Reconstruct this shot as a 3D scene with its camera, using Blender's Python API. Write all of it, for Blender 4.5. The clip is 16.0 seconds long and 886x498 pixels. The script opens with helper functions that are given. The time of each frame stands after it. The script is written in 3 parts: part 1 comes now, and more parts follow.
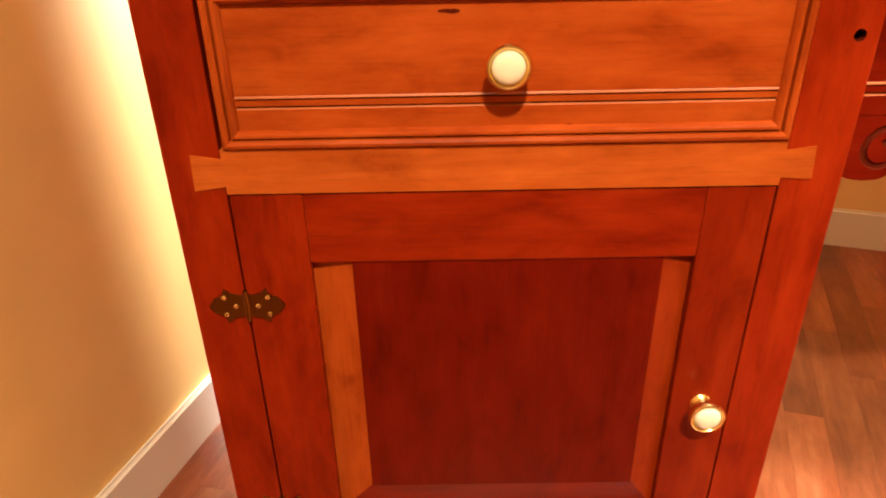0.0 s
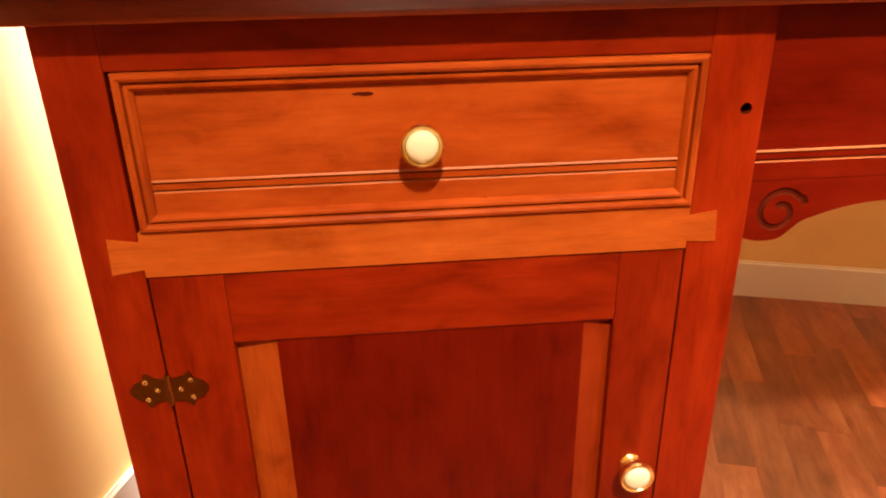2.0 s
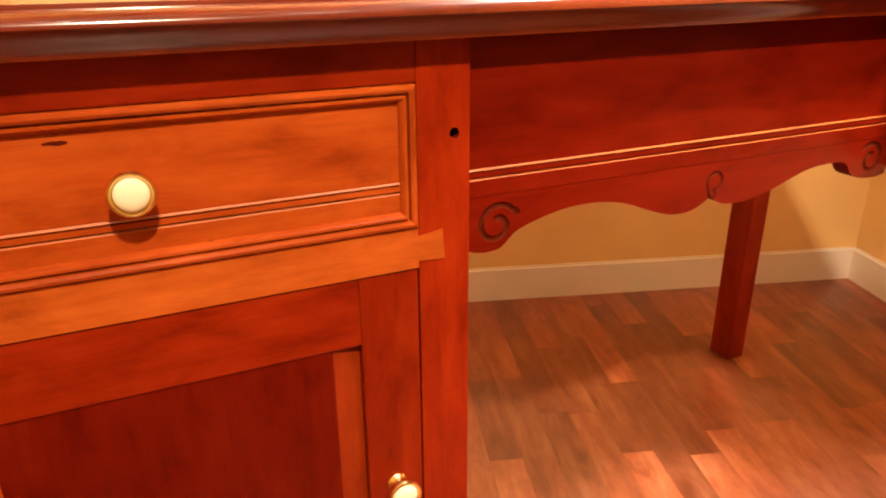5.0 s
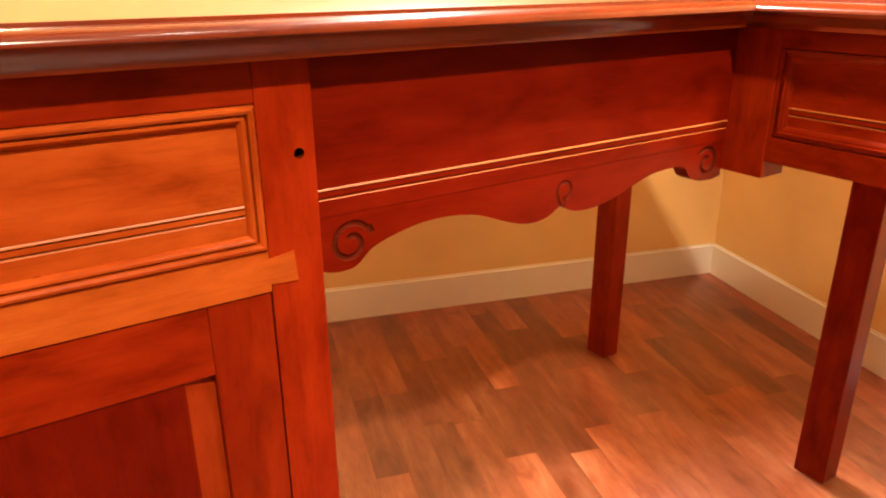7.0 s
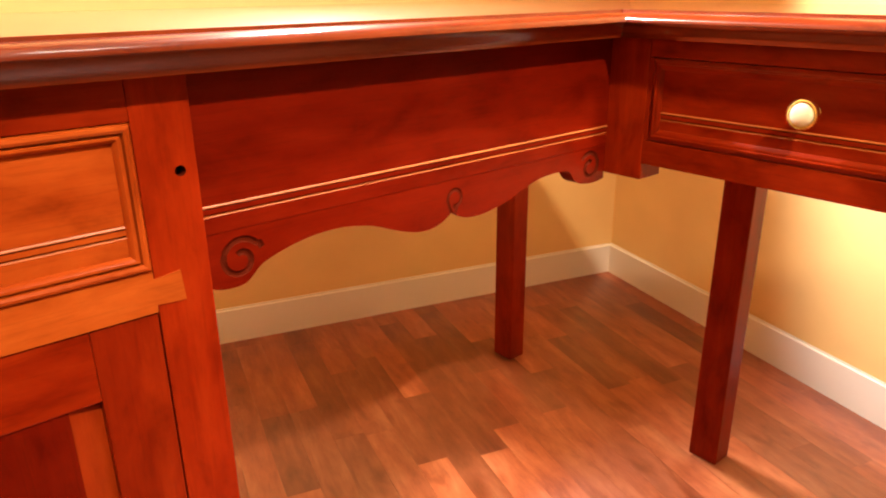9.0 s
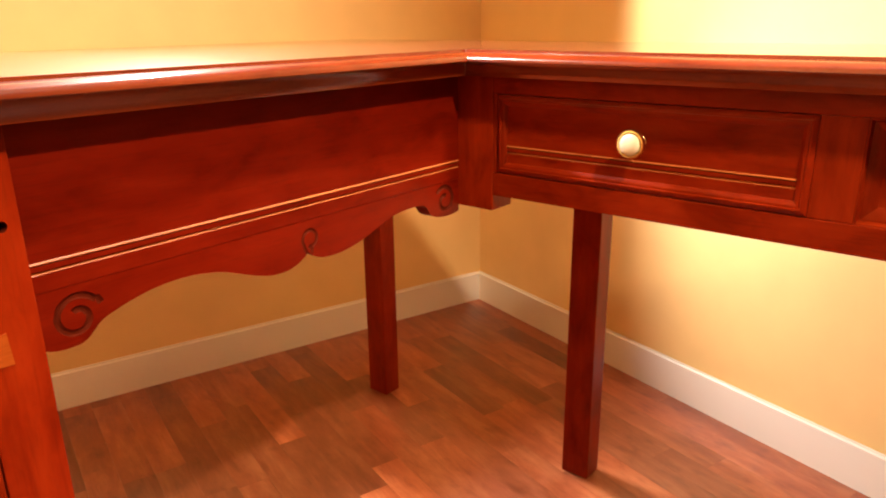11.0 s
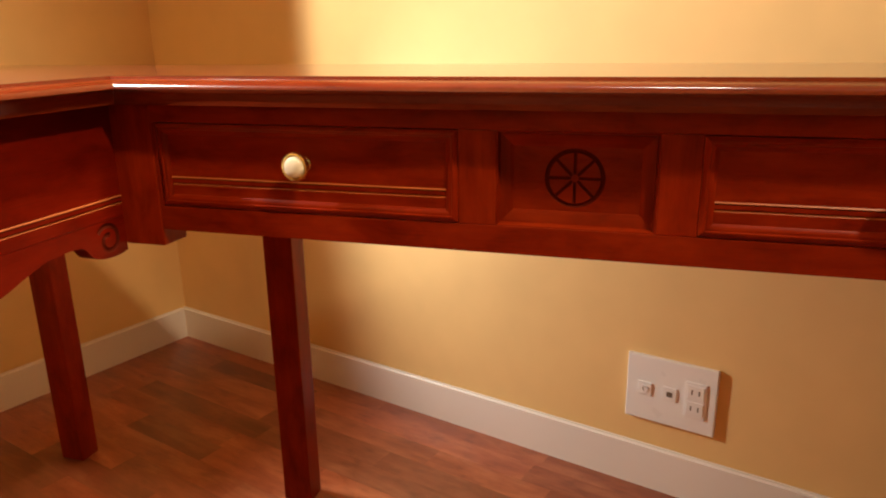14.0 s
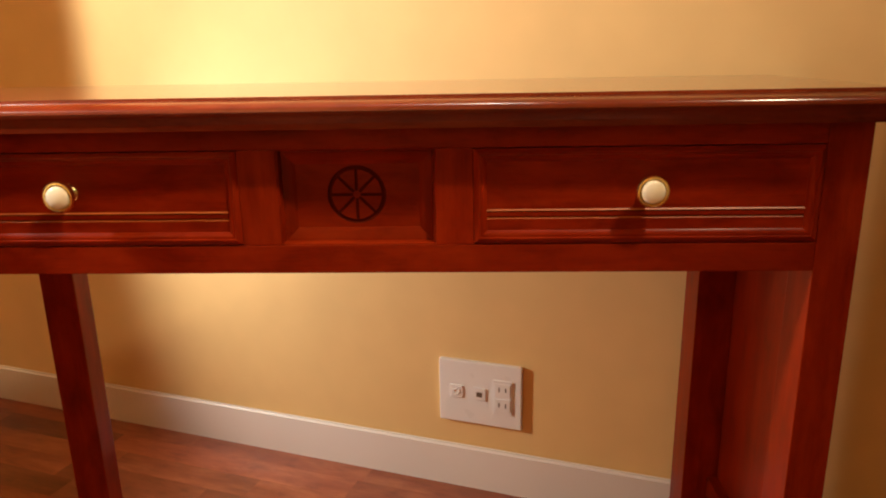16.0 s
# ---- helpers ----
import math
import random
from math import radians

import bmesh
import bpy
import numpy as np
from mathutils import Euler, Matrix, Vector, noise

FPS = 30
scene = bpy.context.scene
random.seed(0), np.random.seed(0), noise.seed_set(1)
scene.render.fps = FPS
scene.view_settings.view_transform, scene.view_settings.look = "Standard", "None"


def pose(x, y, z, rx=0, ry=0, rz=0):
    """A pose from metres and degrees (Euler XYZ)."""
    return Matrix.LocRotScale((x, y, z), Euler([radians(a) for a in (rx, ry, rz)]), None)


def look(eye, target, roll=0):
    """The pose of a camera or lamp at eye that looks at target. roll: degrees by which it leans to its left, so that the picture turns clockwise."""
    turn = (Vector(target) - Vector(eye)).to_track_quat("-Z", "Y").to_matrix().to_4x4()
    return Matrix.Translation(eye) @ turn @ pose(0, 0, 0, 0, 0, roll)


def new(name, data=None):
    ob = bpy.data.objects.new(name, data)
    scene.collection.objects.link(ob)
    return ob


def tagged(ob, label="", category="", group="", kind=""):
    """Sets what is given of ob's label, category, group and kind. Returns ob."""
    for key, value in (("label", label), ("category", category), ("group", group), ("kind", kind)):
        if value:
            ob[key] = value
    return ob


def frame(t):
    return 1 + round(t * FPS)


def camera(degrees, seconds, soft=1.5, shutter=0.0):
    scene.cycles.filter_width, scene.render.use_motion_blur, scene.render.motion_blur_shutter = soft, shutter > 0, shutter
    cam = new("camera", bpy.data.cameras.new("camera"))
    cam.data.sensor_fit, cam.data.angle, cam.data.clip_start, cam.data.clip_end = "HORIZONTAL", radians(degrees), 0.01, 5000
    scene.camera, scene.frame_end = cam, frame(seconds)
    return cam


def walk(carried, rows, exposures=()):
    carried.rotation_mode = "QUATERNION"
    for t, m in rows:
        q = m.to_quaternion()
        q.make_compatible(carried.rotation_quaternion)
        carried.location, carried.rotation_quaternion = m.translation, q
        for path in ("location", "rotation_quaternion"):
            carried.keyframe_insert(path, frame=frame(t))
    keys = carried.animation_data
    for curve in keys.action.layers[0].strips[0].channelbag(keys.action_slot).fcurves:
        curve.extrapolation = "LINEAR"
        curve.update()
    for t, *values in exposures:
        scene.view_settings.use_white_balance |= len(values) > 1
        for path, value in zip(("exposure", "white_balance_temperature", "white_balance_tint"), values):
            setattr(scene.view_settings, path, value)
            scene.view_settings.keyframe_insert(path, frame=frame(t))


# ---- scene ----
cam = camera(63.5, 16.0, soft=2.0)
# seconds, eye x y z, yaw, pitch, lean
PATH = [
    (0, 0.0595, 0.0372, 0.7589, 0.47, -28.86, -1.19),
    (0.5, 0.0628, 0.0373, 0.7581, -1.61, -27.50, -1.10),
    (1, 0.0690, 0.0369, 0.7641, -2.44, -26.32, -1.13),
    (1.5, 0.0635, 0.0350, 0.7682, -4.24, -25.17, -0.73),
    (2, 0.0759, 0.0323, 0.7700, -4.70, -23.97, -1.17),
    (2.5, 0.0722, 0.0328, 0.7735, -8.00, -23.33, -0.81),
    (3, 0.0870, 0.0324, 0.7753, -9.56, -23.03, -1.08),
    (3.5, 0.0867, 0.0328, 0.7724, -13.13, -22.74, -0.77),
    (4, 0.0906, 0.0317, 0.7737, -17.59, -22.66, -0.55),
    (6.5, 0.1311, 0.0148, 0.7746, -30.82, -21.11, -0.39),
    (7, 0.1383, 0.0095, 0.7774, -33.08, -21.04, -0.36),
    (7.5, 0.1440, 0.0027, 0.7771, -35.28, -20.70, -0.58),
    (8, 0.1489, -0.0029, 0.7782, -37.38, -20.76, -0.62),
    (8.5, 0.1479, -0.0070, 0.7790, -38.78, -20.65, -0.52),
    (11, 0.1625, -0.0310, 0.7857, -50.68, -17.73, -0.68),
    (11.5, 0.1740, -0.0351, 0.7856, -53.71, -17.31, -0.59),
    (12, 0.1767, -0.0431, 0.7867, -57.77, -17.08, -0.74),
    (12.5, 0.1775, -0.0521, 0.7874, -62.07, -16.96, -0.74),
    (13, 0.1816, -0.0538, 0.7894, -65.26, -16.65, -0.55),
    (13.5, 0.1867, -0.0637, 0.7906, -68.84, -16.54, -0.83),
    (14, 0.1949, -0.0758, 0.7900, -73.29, -16.59, -0.82),
    (14.5, 0.1958, -0.0890, 0.7923, -76.59, -16.44, -0.88),
    (15, 0.1922, -0.1016, 0.7926, -80.50, -16.09, -0.95),
    (15.5, 0.1971, -0.1104, 0.7921, -83.85, -15.77, -0.94),
    (16, 0.1947, -0.1215, 0.7926, -87.32, -15.59, -1.06),
]


def stand(x, y, z, yaw, pitch, lean):
    yw, pt = radians(yaw), radians(pitch)
    ahead = Vector((-math.sin(yw) * math.cos(pt), math.cos(yw) * math.cos(pt), math.sin(pt)))
    eye = Vector((x, y, z))
    return look(eye, eye + ahead, lean)


EXPOSURES = [(0.0, 0.02), (4.0, 0.06), (8.5, 0.05), (11.0, -0.14), (12.0, -0.54), (12.5, -0.68), (13.5, -0.9), (14.5, -1.06), (16.0, -1.0)]
walk(cam, [(t, stand(*row)) for t, *row in PATH], EXPOSURES)

# ---------------------------------------------------------------- light
ROOM = -0.2991                       # the room is turned against the desk
CU, SU = math.cos(ROOM), math.sin(ROOM)
WEST, EAST, NORTH, SOUTH, HIGH = -0.5533, 1.3529, 1.6150, -3.6, 2.4


def room_point(u, v, z):
    return Vector((u * CU - v * SU, u * SU + v * CU, z))


world = bpy.data.worlds.new("world")
world.use_nodes = True
world.node_tree.nodes["Background"].inputs[0].default_value = (1.0, 0.75, 0.5, 1)
world.node_tree.nodes["Background"].inputs[1].default_value = 0.005
scene.world = world


def spot(name, eye, target, watts, degrees, blend, size, colour):
    data = bpy.data.lights.new(name, "SPOT")
    data.energy, data.spot_size, data.spot_blend, data.shadow_soft_size, data.color = watts, radians(degrees), blend, size, colour
    ob = new(name, data)
    ob.matrix_world = look(eye, target)
    return ob


WARM, WHITE = (1.0, 0.78, 0.50), (1.0, 0.92, 0.80)
spot("unseen_ceiling_spot", (0.15, -1.0, 2.35), (0.56, 0.60, 0.14), 375, 57, 1.0, 0.06, WARM)
# a shaded lamp over the desk's back, turned away from the corner
spot("shaded_lamp", room_point(0.42, 1.17, 1.20), room_point(0.44, 0.17, 1.16), 108, 172, 0.10, 0.035, WHITE)
# two added low lights, no lamp seen, in the gaps behind wing and cabinet
spot("unseen_gap_light", room_point(0.90, 1.24, 0.60), room_point(1.34, -0.50, 0.18), 64, 112, 1.0, 0.05, (1.0, 0.95, 0.87))
spot("unseen_gap_light", (0.08, 1.36, 0.66), room_point(-0.546, 0.80, 0.38), 88, 90, 0.8, 0.03, WHITE)
# two more unseen spots, added to brighten, in front of cabinet and kneehole
spot("unseen_ceiling_spot", (0.05, 0.0, 2.30), (0.42, 1.45, 0.95), 170, 62, 0.9, 0.09, WHITE)
spot("unseen_ceiling_spot", (0.78, -0.15, 2.30), (0.76, 0.50, 0.0), 480, 33, 1.0, 0.17, WHITE)

# ---------------------------------------------------------------- materials


def material(name):
    m = bpy.data.materials.new(name)
    m.use_nodes = True
    return m, m.node_tree, m.node_tree.nodes["Principled BSDF"]


def node(tree, kind, **values):
    n = tree.nodes.new(kind)
    for key, value in values.items():
        n.inputs[key.replace("_", " ")].default_value = value
    return n


def ramp(tree, stops):
    n = tree.nodes.new("ShaderNodeValToRGB")
    while len(n.color_ramp.elements) < len(stops):
        n.color_ramp.elements.new(0.5)
    for e, (at, colour) in zip(n.color_ramp.elements, stops):
        e.position, e.color = at, (*colour, 1)
    return n


def mix(tree, kind, factor, a, b):
    n = tree.nodes.new("ShaderNodeMix")
    n.data_type, n.blend_type = "RGBA", kind
    for socket, value in ((n.inputs[0], factor), (n.inputs[6], a), (n.inputs[7], b)):
        if hasattr(value, "is_linked"):
            tree.links.new(value, socket)
        else:
            socket.default_value = value
    return n.outputs[2]


def wood(name, axis, dark, mid, light, rough=0.34, gloss=0.11, stretch=9.0, coat=0.04, coat_rough=0.15, bump=0.06, vary=0.25, scale=4.0, blotches=13.0):
    """Polished wood with its grain along one axis."""
    m, tree, bsdf = material(name)
    link = tree.links.new
    coords = tree.nodes.new("ShaderNodeTexCoord")
    info = tree.nodes.new("ShaderNodeObjectInfo")
    shift = tree.nodes.new("ShaderNodeVectorMath")
    shift.operation = "ADD"
    rand = tree.nodes.new("ShaderNodeVectorMath")
    rand.operation = "SCALE"
    rand.inputs[0].default_value = (7.3, 5.1, 9.7)
    link(info.outputs["Random"], rand.inputs["Scale"])
    link(coords.outputs["Object"], shift.inputs[0])
    link(rand.outputs[0], shift.inputs[1])
    mapping = tree.nodes.new("ShaderNodeMapping")
    mapping.inputs["Scale"].default_value = [1.0 if n == axis else stretch for n in range(3)]
    link(shift.outputs[0], mapping.inputs["Vector"])
    grain = node(tree, "ShaderNodeTexNoise", Scale=scale, Detail=8.0, Roughness=0.66, Distortion=0.35)
    link(mapping.outputs[0], grain.inputs["Vector"])
    wide = tree.nodes.new("ShaderNodeMapping")
    wide.inputs["Scale"].default_value = [1.0 if n == axis else 2.4 for n in range(3)]
    link(shift.outputs[0], wide.inputs["Vector"])
    blotch = node(tree, "ShaderNodeTexNoise", Scale=blotches, Detail=5.0, Roughness=0.62, Distortion=0.35)
    link(wide.outputs[0], blotch.inputs["Vector"])
    pores = tree.nodes.new("ShaderNodeMapping")
    pores.inputs["Scale"].default_value = [3.0 if n == axis else 75.0 for n in range(3)]
    link(shift.outputs[0], pores.inputs["Vector"])
    fine = node(tree, "ShaderNodeTexNoise", Scale=6.0, Detail=2.0)
    link(pores.outputs[0], fine.inputs["Vector"])
    tones = ramp(tree, [(0.18, dark), (0.5, mid), (0.84, light)])
    link(grain.outputs[0], tones.inputs[0])
    patch = ramp(tree, [(0.28, (0.58, 0.46, 0.40)), (0.46, (0.94, 0.92, 0.90)), (0.70, (1.22, 1.36, 1.45))])
    link(blotch.outputs[0], patch.inputs[0])
    colour = mix(tree, "MULTIPLY", 0.85, tones.outputs[0], patch.outputs[0])
    poreramp = ramp(tree, [(0.30, (0.7, 0.65, 0.6)), (0.45, (1, 1, 1))])
    link(fine.outputs[0], poreramp.inputs[0])
    colour = mix(tree, "MULTIPLY", 0.40, colour, poreramp.outputs[0])
    each = ramp(tree, [(0.0, (1 - vary, 1 - vary, 1 - vary)), (1.0, (1 + vary, 1 + vary, 1 + vary))])
    link(info.outputs["Random"], each.inputs[0])
    colour = mix(tree, "MULTIPLY", 1.0, colour, each.outputs[0])
    link(colour, bsdf.inputs["Base Color"])
    bsdf.inputs["Specular IOR Level"].default_value = gloss
    bsdf.inputs["Coat Weight"].default_value = coat
    bsdf.inputs["Coat Roughness"].default_value = coat_rough
    wear = node(tree, "ShaderNodeMapRange", From_Min=0.3, From_Max=0.7, To_Min=rough - 0.06, To_Max=rough + 0.08)
    link(blotch.outputs[0], wear.inputs["Value"])
    link(wear.outputs[0], bsdf.inputs["Roughness"])
    relief = node(tree, "ShaderNodeBump", Strength=bump, Distance=0.002)
    link(grain.outputs[0], relief.inputs["Height"])
    link(relief.outputs[0], bsdf.inputs["Normal"])
    return m


def plain(name, colour, rough, metal=0.0, vary=0.06, scale=30.0, bump=0.05):
    """Paint, metal or ceramic with slight unevenness."""
    m, tree, bsdf = material(name)
    link = tree.links.new
    coords = tree.nodes.new("ShaderNodeTexCoord")
    spots = node(tree, "ShaderNodeTexNoise", Scale=scale, Detail=4.0)
    large = node(tree, "ShaderNodeTexNoise", Scale=scale / 12, Detail=2.0)
    link(coords.outputs["Object"], spots.inputs["Vector"])
    link(coords.outputs["Object"], large.inputs["Vector"])
    tones = ramp(tree, [(0.3, tuple(c * (1 - vary) for c in colour)), (0.7, tuple(c * (1 + vary) for c in colour))])
    link(large.outputs[0], tones.inputs[0])
    link(tones.outputs[0], bsdf.inputs["Base Color"])
    bsdf.inputs["Metallic"].default_value = metal
    wear = node(tree, "ShaderNodeMapRange", To_Min=max(0.02, rough - 0.07), To_Max=rough + 0.07)
    link(spots.outputs[0], wear.inputs["Value"])
    link(wear.outputs[0], bsdf.inputs["Roughness"])
    relief = node(tree, "ShaderNodeBump", Strength=bump, Distance=0.001)
    link(spots.outputs[0], relief.inputs["Height"])
    link(relief.outputs[0], bsdf.inputs["Normal"])
    return m


CHERRY = ((0.155, 0.0074, 0.0008), (0.215, 0.0135, 0.0012), (0.285, 0.0240, 0.0023))
UPPER = ((0.095, 0.0090, 0.0014), (0.140, 0.0160, 0.0026), (0.195, 0.0270, 0.0055))
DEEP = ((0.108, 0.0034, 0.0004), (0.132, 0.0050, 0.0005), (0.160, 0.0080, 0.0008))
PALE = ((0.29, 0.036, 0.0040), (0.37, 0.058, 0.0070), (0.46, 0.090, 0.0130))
SHADED = ((0.190, 0.014, 0.0016), (0.245, 0.023, 0.0026), (0.300, 0.036, 0.0044))
HONEY = ((0.34, 0.054, 0.0065), (0.41, 0.080, 0.0110), (0.49, 0.115, 0.0190))
cherry_x = wood("cherry_wood_along_x", 0, *CHERRY, vary=0.12)
cherry_y = wood("cherry_wood_along_y", 1, *CHERRY, vary=0.12)
cherry_z = wood("cherry_wood_along_z", 2, *CHERRY, vary=0.12)
deep_x = wood("deep_cherry_along_x", 0, *DEEP, vary=0.06)
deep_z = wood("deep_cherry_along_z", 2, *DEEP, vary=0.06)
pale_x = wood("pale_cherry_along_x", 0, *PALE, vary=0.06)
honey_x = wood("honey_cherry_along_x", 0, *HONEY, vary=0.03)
shaded_z = wood("shaded_cherry_along_z", 2, *SHADED, vary=0.04)
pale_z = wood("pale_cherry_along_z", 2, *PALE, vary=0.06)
top_x = wood("polished_top_along_x", 0, *UPPER, rough=0.40, gloss=1.0, coat=1.0, coat_rough=0.08, vary=0.03, bump=0.03)
top_y = wood("polished_top_along_y", 1, *UPPER, rough=0.40, gloss=1.0, coat=1.0, coat_rough=0.08, vary=0.03, bump=0.03)
edge_x = wood("moulded_edge_along_x", 0, *UPPER, rough=0.5, gloss=0.04, coat=1.0, coat_rough=0.17, vary=0.03, bump=0.02)
edge_y = wood("moulded_edge_along_y", 1, *UPPER, rough=0.5, gloss=0.04, coat=1.0, coat_rough=0.17, vary=0.03, bump=0.02)
# worn pale lips, with light caught on up-facing slopes put into the colour
worn_lit_edge = plain("worn_lit_edge_wood", (0.44, 0.105, 0.022), 0.4, vary=0.2, scale=200.0)
# groove dark: shade in the cuts put into the colour; also the knots
groove_shade_and_knot = plain("dark_groove_shade_and_knot", (0.075, 0.007, 0.0016), 0.8)
groove_shade_and_knot.node_tree.nodes["Principled BSDF"].inputs["Specular IOR Level"].default_value = 0.05
floor_wood = wood("floor_board_wood", 1, (0.15, 0.028, 0.009), (0.27, 0.068, 0.026), (0.44, 0.160, 0.072), rough=0.34, gloss=0.6, coat=0.35, coat_rough=0.25, stretch=6.0, vary=0.36, bump=0.05)
wall_paint = plain("yellow_wall_paint", (0.84, 0.57, 0.240), 0.6, scale=120.0, vary=0.03, bump=0.12)
white_paint = plain("white_trim_paint", (0.86, 0.81, 0.74), 0.35)
ceiling_paint = plain("ceiling_paint", (0.70, 0.62, 0.48), 0.7)
brass = plain("polished_brass", (0.95, 0.70, 0.28), 0.24, metal=1.0)
old_brass = plain("aged_brass", (0.23, 0.115, 0.022), 0.30, metal=1.0, vary=0.3)
ceramic = plain("cream_ceramic", (0.84, 0.76, 0.58), 0.1, vary=0.02, bump=0.0)
plastic = plain("white_plastic", (0.88, 0.86, 0.82), 0.3, vary=0.02)
black = plain("dark_hole", (0.012, 0.008, 0.006), 0.8)
slot_grey = plain("grey_slot_shadow", (0.16, 0.12, 0.09), 0.7)
jack_grey = plain("grey_brown_opening", (0.13, 0.095, 0.065), 0.5)
dark_metal = plain("dark_contact_metal", (0.10, 0.09, 0.08), 0.4, metal=0.6)

# ---------------------------------------------------------------- mesh helpers


def thing(name, base, label, category, group="", kind=""):
    ob = new(name)
    ob.empty_display_size = 0.1
    ob.location = base
    return tagged(ob, label, category, group, kind)


def part(name, bm, mat, parent=None, label="", smooth=False):
    """Links a bmesh, in world places, as one mesh object."""
    bmesh.ops.recalc_face_normals(bm, faces=bm.faces)
    me = bpy.data.meshes.new(name)
    bm.to_mesh(me)
    bm.free()
    me.materials.append(mat)
    if smooth:
        me.shade_smooth()
        me.set_sharp_from_angle(angle=radians(38))
    ob = new(name, me)
    if parent is not None:
        ob.parent = parent
        if parent.type == "EMPTY":
            ob.matrix_parent_inverse = Matrix.Translation(-parent.location)
    if label:
        tagged(ob, label)
    return ob


def box(x0, x1, y0, y1, z0, z1, bevel=0.0015, bm=None):
    bm = bm or bmesh.new()
    made = bmesh.ops.create_cube(bm, size=1)["verts"]
    for v in made:
        v.co = Vector(((x0 + x1) / 2 + v.co.x * (x1 - x0), (y0 + y1) / 2 + v.co.y * (y1 - y0), (z0 + z1) / 2 + v.co.z * (z1 - z0)))
    if bevel:
        edges = list({e for v in made for e in v.link_edges})
        bmesh.ops.bevel(bm, geom=edges, offset=bevel, segments=2, affect="EDGES", profile=0.6)
    return bm


def prism(points, place, low, high, bevel=0.0):
    """A plate with the outline points (a, b), from depth low to high; place(a, b, d) gives the place."""
    bm = bmesh.new()
    rings = [[bm.verts.new(place(a, b, d)) for a, b in points] for d in (low, high)]
    bm.faces.new(rings[0])
    bm.faces.new(list(reversed(rings[1])))
    n = len(points)
    for i in range(n):
        bm.faces.new((rings[0][i], rings[0][(i + 1) % n], rings[1][(i + 1) % n], rings[1][i]))
    if bevel:
        edges = [e for e in bm.edges if len(e.link_faces) == 2 and e.calc_face_angle(0) > 0.9]
        bmesh.ops.bevel(bm, geom=edges, offset=bevel, segments=2, affect="EDGES")
    return bm


def lathe(profile, centre, out, steps=40):
    """Turns (radius, distance along out) round the axis out."""
    bm = bmesh.new()
    out = Vector(out).normalized()
    side = out.orthogonal().normalized()
    other = out.cross(side)
    rings = []
    for r, d in profile:
        if r < 1e-6:
            rings.append([bm.verts.new(Vector(centre) + out * d)])
        else:
            rings.append([bm.verts.new(Vector(centre) + out * d + (side * math.cos(a) + other * math.sin(a)) * r) for a in (2 * math.pi * k / steps for k in range(steps))])
    for one, two in zip(rings, rings[1:]):
        for k in range(steps):
            j = (k + 1) % steps
            face = [one[k % len(one)], one[j % len(one)], two[j % len(two)], two[k % len(two)]]
            face = list(dict.fromkeys(face))
            if len(face) > 2:
                bm.faces.new(face)
    return bm


def tube(points, radius, steps=8):
    """A round cord through the points."""
    bm = bmesh.new()
    rings = []
    for i, p in enumerate(points):
        along = (Vector(points[min(i + 1, len(points) - 1)]) - Vector(points[max(i - 1, 0)])).normalized()
        side = along.cross(Vector((0.31, 0.52, 0.79))).normalized()
        other = along.cross(side)
        rings.append([bm.verts.new(Vector(p) + (side * math.cos(a) + other * math.sin(a)) * radius) for a in (2 * math.pi * k / steps for k in range(steps))])
    for one, two in zip(rings, rings[1:]):
        for k in range(steps):
            bm.faces.new((one[k], one[(k + 1) % steps], two[(k + 1) % steps], two[k]))
    bm.faces.new(rings[0])
    bm.faces.new(list(reversed(rings[-1])))
    return bm


def carve(ob, cutters):
    """Cuts grooves out of a mesh for good."""
    bm = bmesh.new()
    for cutter in cutters:
        me = bpy.data.meshes.new("cut")
        cutter.to_mesh(me)
        cutter.free()
        bm.from_mesh(me)
        bpy.data.meshes.remove(me)
    bmesh.ops.recalc_face_normals(bm, faces=bm.faces)
    # cut faces take the dark tone that paints their shade
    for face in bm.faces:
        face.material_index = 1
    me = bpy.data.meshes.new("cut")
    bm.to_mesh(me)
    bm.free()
    ob.data.materials.append(groove_shade_and_knot)
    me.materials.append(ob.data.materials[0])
    me.materials.append(groove_shade_and_knot)
    tool = new("cut", me)
    inverse = ob.matrix_parent_inverse.copy()
    parent, ob.parent = ob.parent, None
    mod = ob.modifiers.new("cut", "BOOLEAN")
    mod.object, mod.operation, mod.solver, mod.use_self = tool, "DIFFERENCE", "EXACT", True
    bpy.context.view_layer.update()
    cut = bpy.data.meshes.new_from_object(ob.evaluated_get(bpy.context.evaluated_depsgraph_get()))
    ob.modifiers.clear()
    ob.data = cut
    ob.parent = parent
    ob.matrix_parent_inverse = inverse
    bpy.data.objects.remove(tool)
    return ob


def on_main(a, b, d):
    """A place on the long side's face: a along it, b up, d out towards the room."""
    return Vector((a, FRONT - d, b))


def on_wing(a, b, d):
    """A place on the wing's face: a along y, b up, d out towards the room."""
    return Vector((WING - d, a, b))


FRONT, WING = 0.5498, 0.9134
UNDER, TOP = 0.719, 0.7510

# ---------------------------------------------------------------- the room


def room_box(u0, u1, v0, v1, z0, z1, bevel=0.0):
    bm = box(u0, u1, v0, v1, z0, z1, bevel)
    bm.transform(Matrix.Rotation(ROOM, 4, "Z"))
    return bm


